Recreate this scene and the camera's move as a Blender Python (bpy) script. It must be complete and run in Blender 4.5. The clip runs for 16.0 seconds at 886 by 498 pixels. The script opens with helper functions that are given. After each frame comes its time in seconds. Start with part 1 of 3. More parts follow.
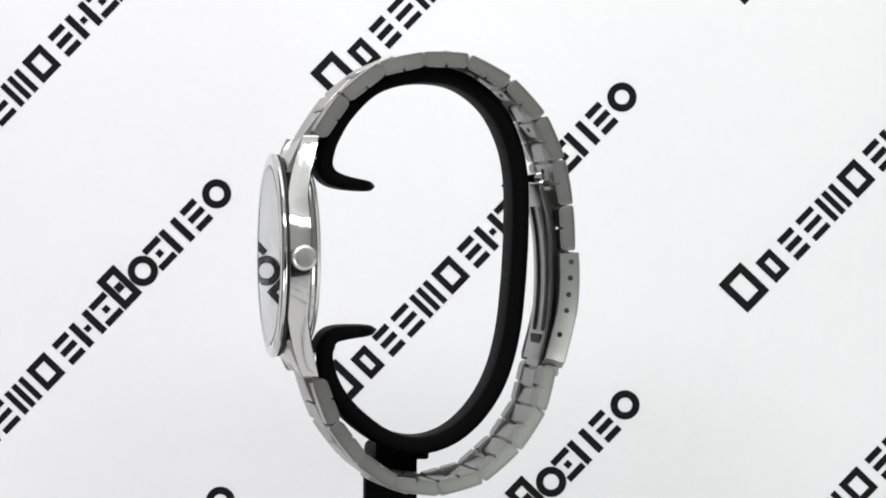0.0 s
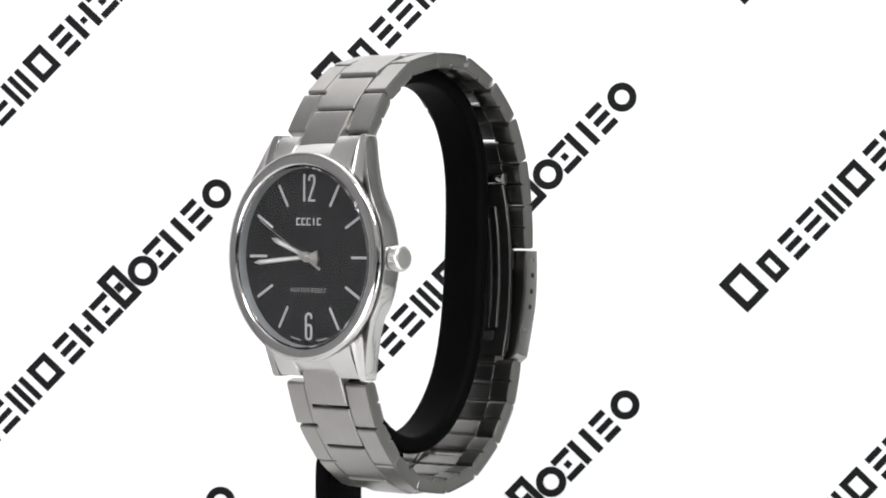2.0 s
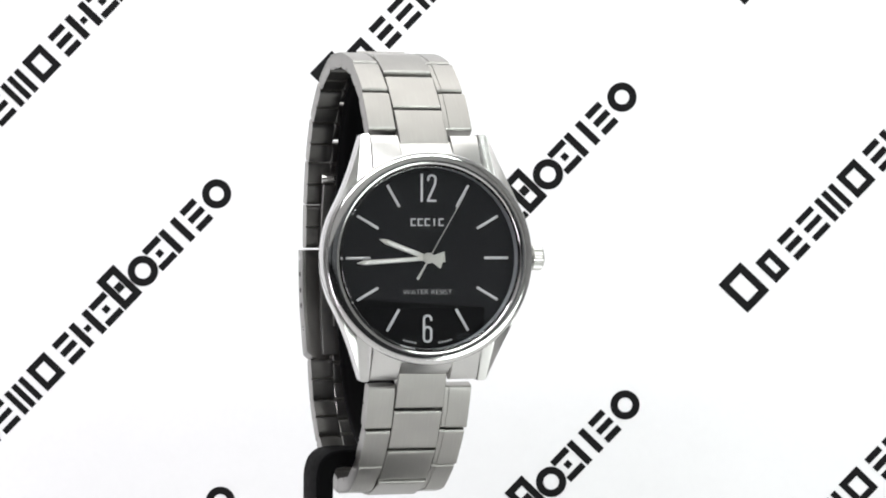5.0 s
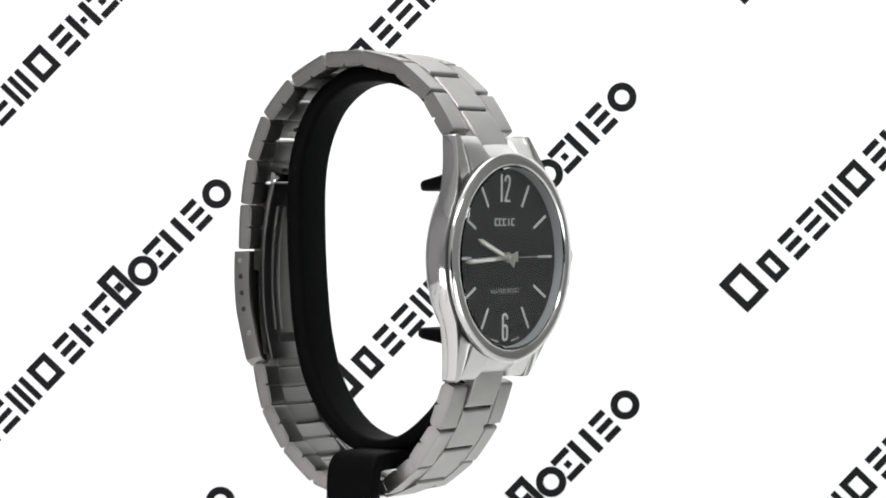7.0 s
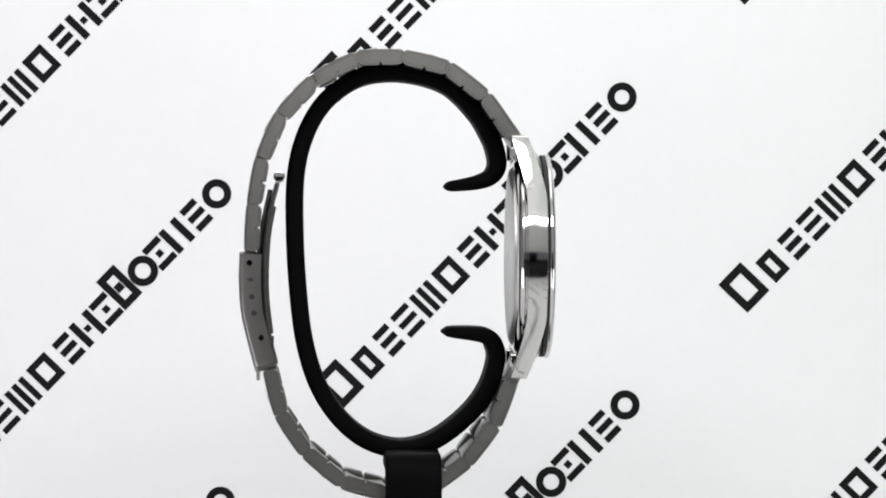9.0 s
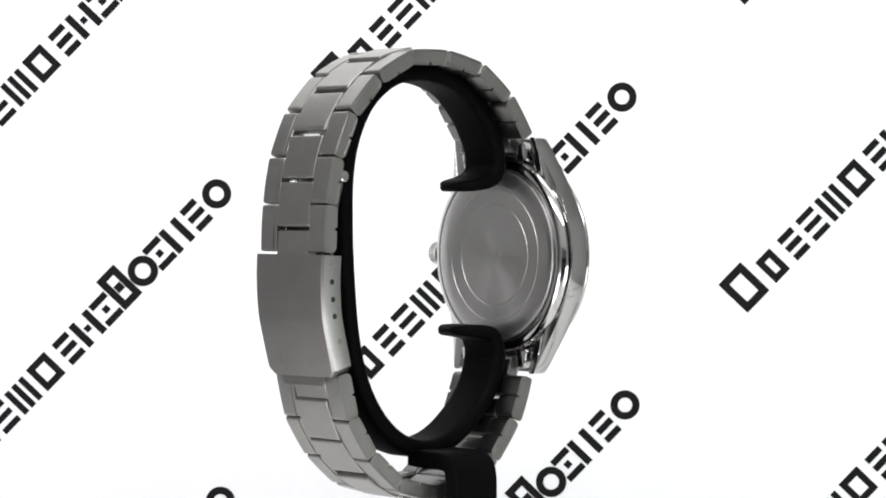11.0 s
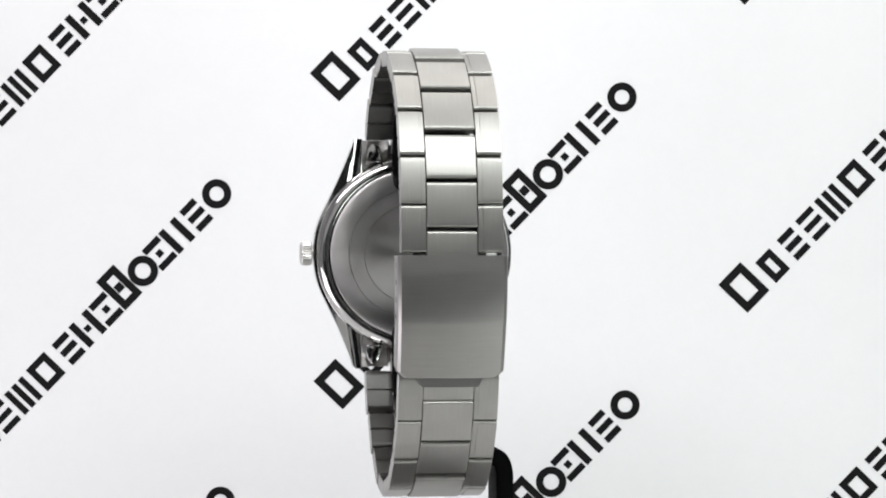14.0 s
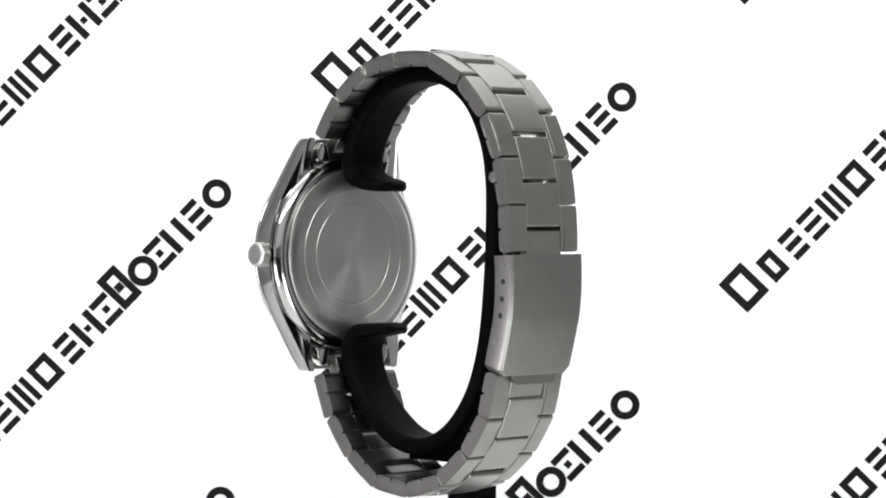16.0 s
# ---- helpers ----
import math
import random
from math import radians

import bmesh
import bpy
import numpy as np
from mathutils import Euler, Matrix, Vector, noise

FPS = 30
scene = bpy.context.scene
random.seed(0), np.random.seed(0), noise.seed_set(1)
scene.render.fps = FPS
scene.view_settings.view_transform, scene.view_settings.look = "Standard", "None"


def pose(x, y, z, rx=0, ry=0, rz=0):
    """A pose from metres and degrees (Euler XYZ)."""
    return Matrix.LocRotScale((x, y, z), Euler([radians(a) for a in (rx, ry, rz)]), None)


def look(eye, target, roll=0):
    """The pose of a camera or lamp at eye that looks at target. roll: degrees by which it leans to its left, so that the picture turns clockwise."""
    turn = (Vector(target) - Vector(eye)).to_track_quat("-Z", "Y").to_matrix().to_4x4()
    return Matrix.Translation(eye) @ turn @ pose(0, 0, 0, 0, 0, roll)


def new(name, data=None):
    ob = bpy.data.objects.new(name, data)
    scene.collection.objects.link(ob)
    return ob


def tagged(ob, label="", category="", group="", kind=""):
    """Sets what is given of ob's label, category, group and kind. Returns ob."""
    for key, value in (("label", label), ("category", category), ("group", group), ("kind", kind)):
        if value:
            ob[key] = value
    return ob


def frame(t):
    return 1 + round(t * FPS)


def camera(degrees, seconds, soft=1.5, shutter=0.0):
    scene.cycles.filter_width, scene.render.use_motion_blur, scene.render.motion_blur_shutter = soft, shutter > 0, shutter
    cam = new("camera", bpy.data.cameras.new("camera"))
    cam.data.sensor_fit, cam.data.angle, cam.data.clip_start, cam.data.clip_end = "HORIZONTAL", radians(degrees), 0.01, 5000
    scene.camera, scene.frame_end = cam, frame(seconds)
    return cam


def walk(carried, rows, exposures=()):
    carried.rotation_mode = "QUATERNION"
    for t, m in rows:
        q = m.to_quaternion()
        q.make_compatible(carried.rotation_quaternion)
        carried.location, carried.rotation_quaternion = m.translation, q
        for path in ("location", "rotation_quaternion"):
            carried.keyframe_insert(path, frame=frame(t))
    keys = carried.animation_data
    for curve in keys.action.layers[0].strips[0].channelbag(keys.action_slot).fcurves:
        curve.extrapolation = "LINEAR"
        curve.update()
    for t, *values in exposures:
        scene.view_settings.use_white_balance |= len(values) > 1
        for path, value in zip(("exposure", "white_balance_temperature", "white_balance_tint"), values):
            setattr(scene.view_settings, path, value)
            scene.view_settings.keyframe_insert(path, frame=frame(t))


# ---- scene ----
MM = 0.001
AXIS = (3.5, 4.47)            # turning axis in the watch's own plan, millimetres
SPIN, FRONT = 19.012, 4.0873  # degrees a second, and the second at which the dial faces the camera

# ---- camera ----
EYE = Vector((0.00623, -0.51263, 0.00962))
cam = camera(18.03, 16.0, soft=1.9)
cam_pose = look(EYE, EYE + Vector((0, 1, -0.0164)), 0.14)
EXPOSURES = [(0.0, -0.38), (0.6, -0.27), (1.2, 0.01), (2.0, 0.08), (2.6, 0.06), (3.4, 0.00), (4.0, -0.23), (4.7, -0.23), (5.3, 0.01), (6.4, 0.07), (7.3, 0.06), (8.0, -0.30), (8.6, -0.39),
             (9.4, -0.39), (10.4, -0.17), (11.5, -0.01), (12.6, -0.07), (13.2, -0.33), (14.0, -0.35), (14.4, -0.07), (15.0, 0.03), (16.0, 0.05)]
walk(cam, [(0.0, cam_pose), (16.0, cam_pose)], EXPOSURES)

# ---- world and lights ----
world = bpy.data.worlds.new("grey_room")
world.use_nodes = True
world.node_tree.nodes["Background"].inputs[0].default_value = (0.9, 0.95, 1.0, 1)
world.node_tree.nodes["Background"].inputs[1].default_value = 0.17
scene.world = world


def area_lamp(name, eye, target, sx, sy, power, colour):
    data = bpy.data.lights.new(name, "AREA")
    data.shape, data.size, data.size_y, data.energy, data.color = "RECTANGLE", sx, sy, power, colour
    ob = new(name, data)
    ob.matrix_world = look(eye, target)
    return ob


area_lamp("led_panel_light", (0, 0.02, 0.268), (0, 0.02, 0), 0.30, 0.26, 0.52, (1.0, 0.985, 0.965))
PINKISH, GREENISH = (1.0, 0.945, 1.02), (0.94, 1.0, 0.975)
area_lamp("led_strip_light", (0, -0.285, 0.245), (0, 0.11, 0.01), 0.13, 0.06, 0.40, (0.99, 0.985, 1.0))
for side, tint in ((-1, PINKISH), (1, GREENISH)):
    area_lamp("led_strip_light", (side * 0.165, -0.285, 0.245), (side * 0.08, 0.11, 0.01), 0.19, 0.06, 0.60, tint)
    # added fill lamp near the floor, lifts the lower backdrop and lower links
    area_lamp("floor_fill_light", (side * 0.205, -0.165, -0.122), (side * 0.10, 0.11, 0.0), 0.17, 0.14, 0.38, tint)


# ---- materials ----
def material(name, colour, rough=0.5, metal=0.0, vary=0.06, grain=60.0, stretch=(1, 1, 1), bump=0.0, rough_vary=0.08, coat=0.0):
    m = bpy.data.materials.new(name)
    m.use_nodes = True
    nt = m.node_tree
    b = nt.nodes["Principled BSDF"]
    tc = nt.nodes.new("ShaderNodeTexCoord")
    mp = nt.nodes.new("ShaderNodeMapping")
    mp.inputs["Scale"].default_value = [s * grain * 20 for s in stretch]
    nt.links.new(tc.outputs["Object"], mp.inputs["Vector"])
    fine = nt.nodes.new("ShaderNodeTexNoise")
    fine.inputs["Scale"].default_value, fine.inputs["Detail"].default_value = 1.0, 4.0
    nt.links.new(mp.outputs["Vector"], fine.inputs["Vector"])
    broad = nt.nodes.new("ShaderNodeTexNoise")
    broad.inputs["Scale"].default_value, broad.inputs["Detail"].default_value = 140.0, 3.0
    nt.links.new(tc.outputs["Object"], broad.inputs["Vector"])
    both = nt.nodes.new("ShaderNodeMath")
    both.operation = "ADD"
    nt.links.new(fine.outputs["Fac"], both.inputs[0])
    nt.links.new(broad.outputs["Fac"], both.inputs[1])
    ramp = nt.nodes.new("ShaderNodeMapRange")
    ramp.inputs["From Min"].default_value, ramp.inputs["From Max"].default_value = 0.6, 1.4
    ramp.inputs["To Min"].default_value, ramp.inputs["To Max"].default_value = 1 - vary, 1 + vary
    nt.links.new(both.outputs[0], ramp.inputs["Value"])
    mul = nt.nodes.new("ShaderNodeVectorMath")
    mul.operation = "SCALE"
    mul.inputs[0].default_value = colour
    nt.links.new(ramp.outputs["Result"], mul.inputs["Scale"])
    nt.links.new(mul.outputs["Vector"], b.inputs["Base Color"])
    rr = nt.nodes.new("ShaderNodeMapRange")
    rr.inputs["From Min"].default_value, rr.inputs["From Max"].default_value = 0.3, 0.7
    rr.inputs["To Min"].default_value, rr.inputs["To Max"].default_value = max(0.02, rough * (1 - rough_vary)), rough * (1 + rough_vary)
    nt.links.new(fine.outputs["Fac"], rr.inputs["Value"])
    nt.links.new(rr.outputs["Result"], b.inputs["Roughness"])
    b.inputs["Metallic"].default_value = metal
    b.inputs["Coat Weight"].default_value = coat
    if bump:
        bp = nt.nodes.new("ShaderNodeBump")
        bp.inputs["Strength"].default_value, bp.inputs["Distance"].default_value = bump, 0.0001
        nt.links.new(fine.outputs["Fac"], bp.inputs["Height"])
        nt.links.new(bp.outputs["Normal"], b.inputs["Normal"])
    return m


STEEL = material("polished_steel", (0.60, 0.595, 0.585), 0.10, 1.0, 0.03, 40, bump=0.006)
BRUSHED = material("brushed_steel", (0.32, 0.313, 0.3), 0.34, 1.0, 0.08, 300, (0.02, 0.02, 1), 0.0, 0.05)
BRUSHED_LINK = material("brushed_link_steel", (0.355, 0.348, 0.331), 0.34, 1.0, 0.09, 420, (1, 0.02, 0.02), 0.0, 0.04)
SATIN = material("satin_steel", (0.68, 0.675, 0.65), 0.36, 1.0, 0.04, 90, bump=0.03)
CASE_TOP = material("satin_case_steel", (0.58, 0.575, 0.56), 0.30, 1.0, 0.03, 90, bump=0.01)
# stamped sheet steel, its colour darkened for the shade inside the bracelet
INNER = material("shaded_stamped_steel", (0.19, 0.187, 0.18), 0.30, 1.0, 0.05, 80, bump=0.05)
BACK_STEEL = material("radial_brushed_steel", (0.47, 0.465, 0.452), 0.34, 1.0, 0.03, 20)
nt = BACK_STEEL.node_tree
tang = nt.nodes.new("ShaderNodeTangent")
tang.direction_type, tang.axis = "RADIAL", "Y"
nt.links.new(tang.outputs[0], nt.nodes["Principled BSDF"].inputs["Tangent"])
nt.nodes["Principled BSDF"].inputs["Anisotropic"].default_value = 0.78
DARK_HOLE = material("dark_hole", (0.012, 0.012, 0.012), 0.7, 0.0)
DIAL = material("black_dial_lacquer", (0.003, 0.003, 0.0033), 0.42, 0.0, 0.03, 20)
RING = material("grey_dial_ring", (0.22, 0.23, 0.235), 0.35, 0.4, 0.05, 80)
PRINT = material("silver_grey_print", (0.28, 0.28, 0.28), 0.35, 0.0, 0.04, 80)
LUME = material("white_hand_paint", (0.42, 0.42, 0.40), 0.5, 0.0, 0.03, 80)
HAND = material("satin_hand_steel", (0.50, 0.49, 0.46), 0.38, 1.0, 0.03, 80)
RUBBER = material("black_soft_plastic", (0.0018, 0.0018, 0.002), 0.6, 0.0, 0.2, 50, bump=0.05)
PAPER = material("white_printed_paper", (0.84, 0.845, 0.85), 0.6, 0.0, 0.012, 40, bump=0.03)
INK = material("black_ink", (0.006, 0.006, 0.0065), 0.75, 0.0, 0.2, 40)
FLOOR_CLOTH = material("white_floor_sheet", (0.78, 0.78, 0.77), 0.7, 0.0, 0.05, 60, bump=0.05)
# tent tones are set by how bright reflections in steel and glass should be
TENT_FRONT = material("tent_toned_pale", (0.54, 0.54, 0.53), 0.8, 0.0, 0.02, 10)
# black that stands for the unlit front below the opening
DARK_FRONT = material("unlit_front_black", (0.008, 0.008, 0.009), 0.85, 0.0, 0.1, 10)
TENT = material("tent_toned_grey", (0.24, 0.24, 0.237), 0.8, 0.0, 0.02, 10)
RUBBER.node_tree.nodes["Principled BSDF"].inputs["Specular IOR Level"].default_value = 0.035
DIAL.node_tree.nodes["Principled BSDF"].inputs["Specular IOR Level"].default_value = 0.05
INK.node_tree.nodes["Principled BSDF"].inputs["Specular IOR Level"].default_value = 0.15
GLASS = bpy.data.materials.new("mineral_glass")
GLASS.use_nodes = True
g = GLASS.node_tree.nodes["Principled BSDF"]
g.inputs["Transmission Weight"].default_value, g.inputs["Roughness"].default_value, g.inputs["IOR"].default_value = 1.0, 0.0, 1.48
g.inputs["Base Color"].default_value = (0.97, 0.98, 0.98, 1)

# ---- mesh helpers, millimetres ----
PLACE = {}
HEAD_TURN = -1.5   # the watch head sits this many degrees askew between its lug pins
HEAD = {"at": Matrix.Identity(4), "turn": 0.0}


def part(name, bm, mat, parent, label="", at=(0, 0, 0), turn=0.0, smooth=40, kind="", under=None):
    """One mesh under a thing or a part. Its vertices are in millimetres about at, which is in the watch's own space."""
    me = bm
    if isinstance(bm, bmesh.types.BMesh):
        bmesh.ops.recalc_face_normals(bm, faces=bm.faces)
        bmesh.ops.scale(bm, vec=(MM, MM, MM), verts=bm.verts)
        me = bpy.data.meshes.new(name)
        bm.to_mesh(me)
        bm.free()
        me.materials.append(mat)
        if smooth:
            me.shade_smooth()
        # inward faces take the second steel, which has the shade in its colour
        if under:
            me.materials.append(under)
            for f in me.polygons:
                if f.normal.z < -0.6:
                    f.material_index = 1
        if smooth:
            me.set_sharp_from_angle(angle=radians(smooth))
    ob = new(name, me)
    ob.parent = parent
    here = Vector(at)
    base = PLACE.get(parent.name, Vector((AXIS[0], AXIS[1], 0))) if parent else Vector((0, 0, 0))
    ob.location = (here - base) * MM
    ob.rotation_euler = (turn, 0, 0)
    if parent and parent.name == "wrist_watch":
        ob.location = (HEAD["at"] @ here - base) * MM
        ob.rotation_euler = (turn, 0, radians(HEAD["turn"]))
    PLACE[ob.name] = here
    if label or kind:
        tagged(ob, label, kind=kind)
    return ob


def lathe(rings, seg=96, closed=False):
    """A body turned about the y axis from (radius, y) pairs."""
    bm = bmesh.new()
    rows = []
    for r, y in rings:
        if r < 1e-6:
            rows.append([bm.verts.new((0, y, 0))])
        else:
            rows.append([bm.verts.new((r * math.sin(2 * math.pi * i / seg), y, r * math.cos(2 * math.pi * i / seg))) for i in range(seg)])
    pairs = list(zip(rows, rows[1:])) + ([(rows[-1], rows[0])] if closed else [])
    for a, b in pairs:
        for i in range(seg):
            j = (i + 1) % seg
            if len(a) == 1 and len(b) == 1:
                continue
            if len(a) == 1:
                bm.faces.new((a[0], b[i], b[j]))
            elif len(b) == 1:
                bm.faces.new((a[i], b[0], a[j]))
            else:
                bm.faces.new((a[i], b[i], b[j], a[j]))
    return bm


def prism(outline, lo, hi, axis="y", bm=None):
    """An outline pulled from lo to hi along an axis: y takes (x, z) pairs, x takes (y, z), z takes (x, y)."""
    bm = bm or bmesh.new()
    put = {"y": lambda p, d: (p[0], d, p[1]), "x": lambda p, d: (d, p[0], p[1]), "z": lambda p, d: (p[0], p[1], d)}[axis]
    a = [bm.verts.new(put(p, lo)) for p in outline]
    b = [bm.verts.new(put(p, hi)) for p in outline]
    n = len(a)
    caps = [bm.faces.new(a), bm.faces.new(b[::-1])]
    for i in range(n):
        bm.faces.new((a[i], a[(i + 1) % n], b[(i + 1) % n], b[i]))
    bmesh.ops.recalc_face_normals(bm, faces=bm.faces)
    return bm, caps


def bevelled(bm, width, segments=2, angle=30):
    edges = [e for e in bm.edges if len(e.link_faces) == 2 and e.calc_face_angle(0) > radians(angle)]
    bmesh.ops.bevel(bm, geom=edges, offset=width, segments=segments, affect="EDGES", profile=0.5, clamp_overlap=True)
    return bm


def arc(cx, cy, r, a0, a1, n):
    return [(cx + r * math.cos(radians(a0 + (a1 - a0) * i / n)), cy + r * math.sin(radians(a0 + (a1 - a0) * i / n))) for i in range(n + 1)]


def rounded(points, radius, n=4):
    """The outline with its corners rounded; radius may be a list."""
    out = []
    k = len(points)
    for i, p in enumerate(points):
        r = radius[i] if isinstance(radius, (list, tuple)) else radius
        p, a, b = Vector(p), Vector(points[i - 1]), Vector(points[(i + 1) % k])
        u, v = (a - p).normalized(), (b - p).normalized()
        if r < 1e-6:
            out.append(tuple(p))
            continue
        half = u.angle(v) / 2
        d = min(r / math.tan(half), (a - p).length * 0.49, (b - p).length * 0.49)
        s, e = p + u * d, p + v * d
        for j in range(n + 1):
            w = j / n
            out.append(tuple((1 - w) ** 2 * s + 2 * w * (1 - w) * p + w * w * e))
    return out


def smooth_line(points, n=6):
    """A Catmull-Rom line through the points."""
    P = [Vector(p) for p in points]
    P = [2 * P[0] - P[1]] + P + [2 * P[-1] - P[-2]]
    out = []
    for i in range(1, len(P) - 2):
        for j in range(n):
            t = j / n
            a, b, c, d = P[i - 1:i + 3]
            out.append(0.5 * (2 * b + (c - a) * t + (2 * a - 5 * b + 4 * c - d) * t * t + (3 * b - a - 3 * c + d) * t ** 3))
    out.append(P[-2])
    return out


def ribbon(bm, points, width, lo, hi, axis="y", closed=False):
    """A flat stroke of even width along 2D points, with depth from lo to hi."""
    P = [Vector(p) for p in points]
    n = len(P)
    left, right = [], []
    for i, p in enumerate(P):
        a = P[i - 1] if (i or closed) else p
        b = P[(i + 1) % n] if (i < n - 1 or closed) else p
        d0 = (p - a).normalized() if (p - a).length > 1e-9 else (b - p).normalized()
        d1 = (b - p).normalized() if (b - p).length > 1e-9 else d0
        m0, m1 = Vector((-d0.y, d0.x)), Vector((-d1.y, d1.x))
        m = (m0 + m1).normalized()
        s = width / 2 / max(0.5, m.dot(m1))
        left.append(p + m * s)
        right.append(p - m * s)
    put = {"y": lambda p, d: (p[0], d, p[1]), "x": lambda p, d: (d, p[0], p[1])}[axis]
    rows = [[bm.verts.new(put(q, d)) for q in line] for line in (left, right) for d in (lo, hi)]
    l0, l1, r0, r1 = rows
    for i in range(n if closed else n - 1):
        j = (i + 1) % n
        for a, b in ((l0, r0), (r1, l1), (l1, l0), (r0, r1)):
            bm.faces.new((a[i], a[j], b[j], b[i]))
    if not closed:
        bm.faces.new((l0[0], r0[0], r1[0], l1[0]))
        bm.faces.new((l0[-1], l1[-1], r1[-1], r0[-1]))
    return bm


def block(bm, x0, x1, y0, y1, z0, z1):
    v = [bm.verts.new((x, y, z)) for x in (x0, x1) for y in (y0, y1) for z in (z0, z1)]
    for f in ((0, 1, 3, 2), (4, 6, 7, 5), (0, 4, 5, 1), (2, 3, 7, 6), (0, 2, 6, 4), (1, 5, 7, 3)):
        bm.faces.new([v[i] for i in f])
    return bm


def written(text, height, width=None, thin=0.0):
    """Flat letters of the built-in font as a mesh of triangles in x and z, centred, of that cap height."""
    cu = bpy.data.curves.new("letters", "FONT")
    cu.body, cu.size, cu.align_x, cu.offset = text, 1.0, "CENTER", -thin
    ob = bpy.data.objects.new("letters", cu)
    scene.collection.objects.link(ob)
    me = bpy.data.meshes.new_from_object(ob.evaluated_get(bpy.context.evaluated_depsgraph_get()))
    bm = bmesh.new()
    bm.from_mesh(me)
    bpy.data.objects.remove(ob)
    bpy.data.meshes.remove(me)
    bpy.data.curves.remove(cu)
    xs, ys = [v.co.x for v in bm.verts], [v.co.y for v in bm.verts]
    cx, cy, k = (min(xs) + max(xs)) / 2, (min(ys) + max(ys)) / 2, height / 0.70
    kx = width / (max(xs) - min(xs)) if width else k
    for v in bm.verts:
        v.co = ((v.co.x - cx) * kx, 0, (v.co.y - cy) * k)
    return bm


def smoothstep(a, b, x):
    t = min(1.0, max(0.0, (x - a) / (b - a)))
    return t * t * (3 - 2 * t)


def thing(name, label, category, group=""):
    ob = new(name)
    ob.empty_display_size = 0.01
    PLACE[ob.name] = Vector((AXIS[0], AXIS[1], 0))
    return tagged(ob, label, category, group)


# ---- the light tent ----
BACK_Y = 107.0   # the printed paper stands this far behind the turning axis


def wall(name, x0, x1, y0, y1, z0, z1, label, mat=TENT):
    bm = block(bmesh.new(), x0, x1, y0, y1, z0, z1)
    ob = part(name, bm, mat, None, smooth=0)
    return tagged(ob, label, "wall", kind="structure")


FLOOR_Z = -135.0
backdrop = wall("backdrop", -192, 192, BACK_Y, BACK_Y + 3, FLOOR_Z, 285, "white paper backdrop printed with slanting black rows", PAPER)
# unseen walls: grey ones darken the watch's reflections, pale ones brighten them
wall("wall_back", -334, 334, BACK_Y + 3.5, BACK_Y + 7, FLOOR_Z, 285, "unseen grey wall added behind the paper to darken reflections")
wall("wall_left", -334, -330, -330, BACK_Y + 3.5, FLOOR_Z, 285, "unseen tent side, toned grey for reflections")
wall("wall_right", 330, 334, -330, BACK_Y + 3.5, FLOOR_Z, 285, "unseen tent side, toned grey for reflections")
wall("ceiling", -334, 334, -330, BACK_Y + 3.5, 285, 289, "unseen tent top, toned pale for reflections", TENT_FRONT)
floor = wall("floor", -334, 334, -330, BACK_Y + 3.5, FLOOR_Z - 4, FLOOR_Z, "white floor sheet printed with slanting black rows", FLOOR_CLOTH)
tagged(floor, category="floor")
wall("wall_front_left", -334, -240, -334, -330, FLOOR_Z, 285, "unseen tent front, toned pale for reflections", TENT_FRONT)
wall("wall_front_right", 240, 334, -334, -330, FLOOR_Z, 285, "unseen tent front, toned pale for reflections", TENT_FRONT)
wall("wall_front_top", -240, 240, -334, -330, 32, 285, "unseen tent front above its opening, toned pale for reflections", TENT_FRONT)
# added sheet, gives the case flank its dark lower reflection
wall("wall_front_bottom", -240, 240, -334, -330, FLOOR_Z, -32, "unseen black sheet for the unlit front below the opening", DARK_FRONT)


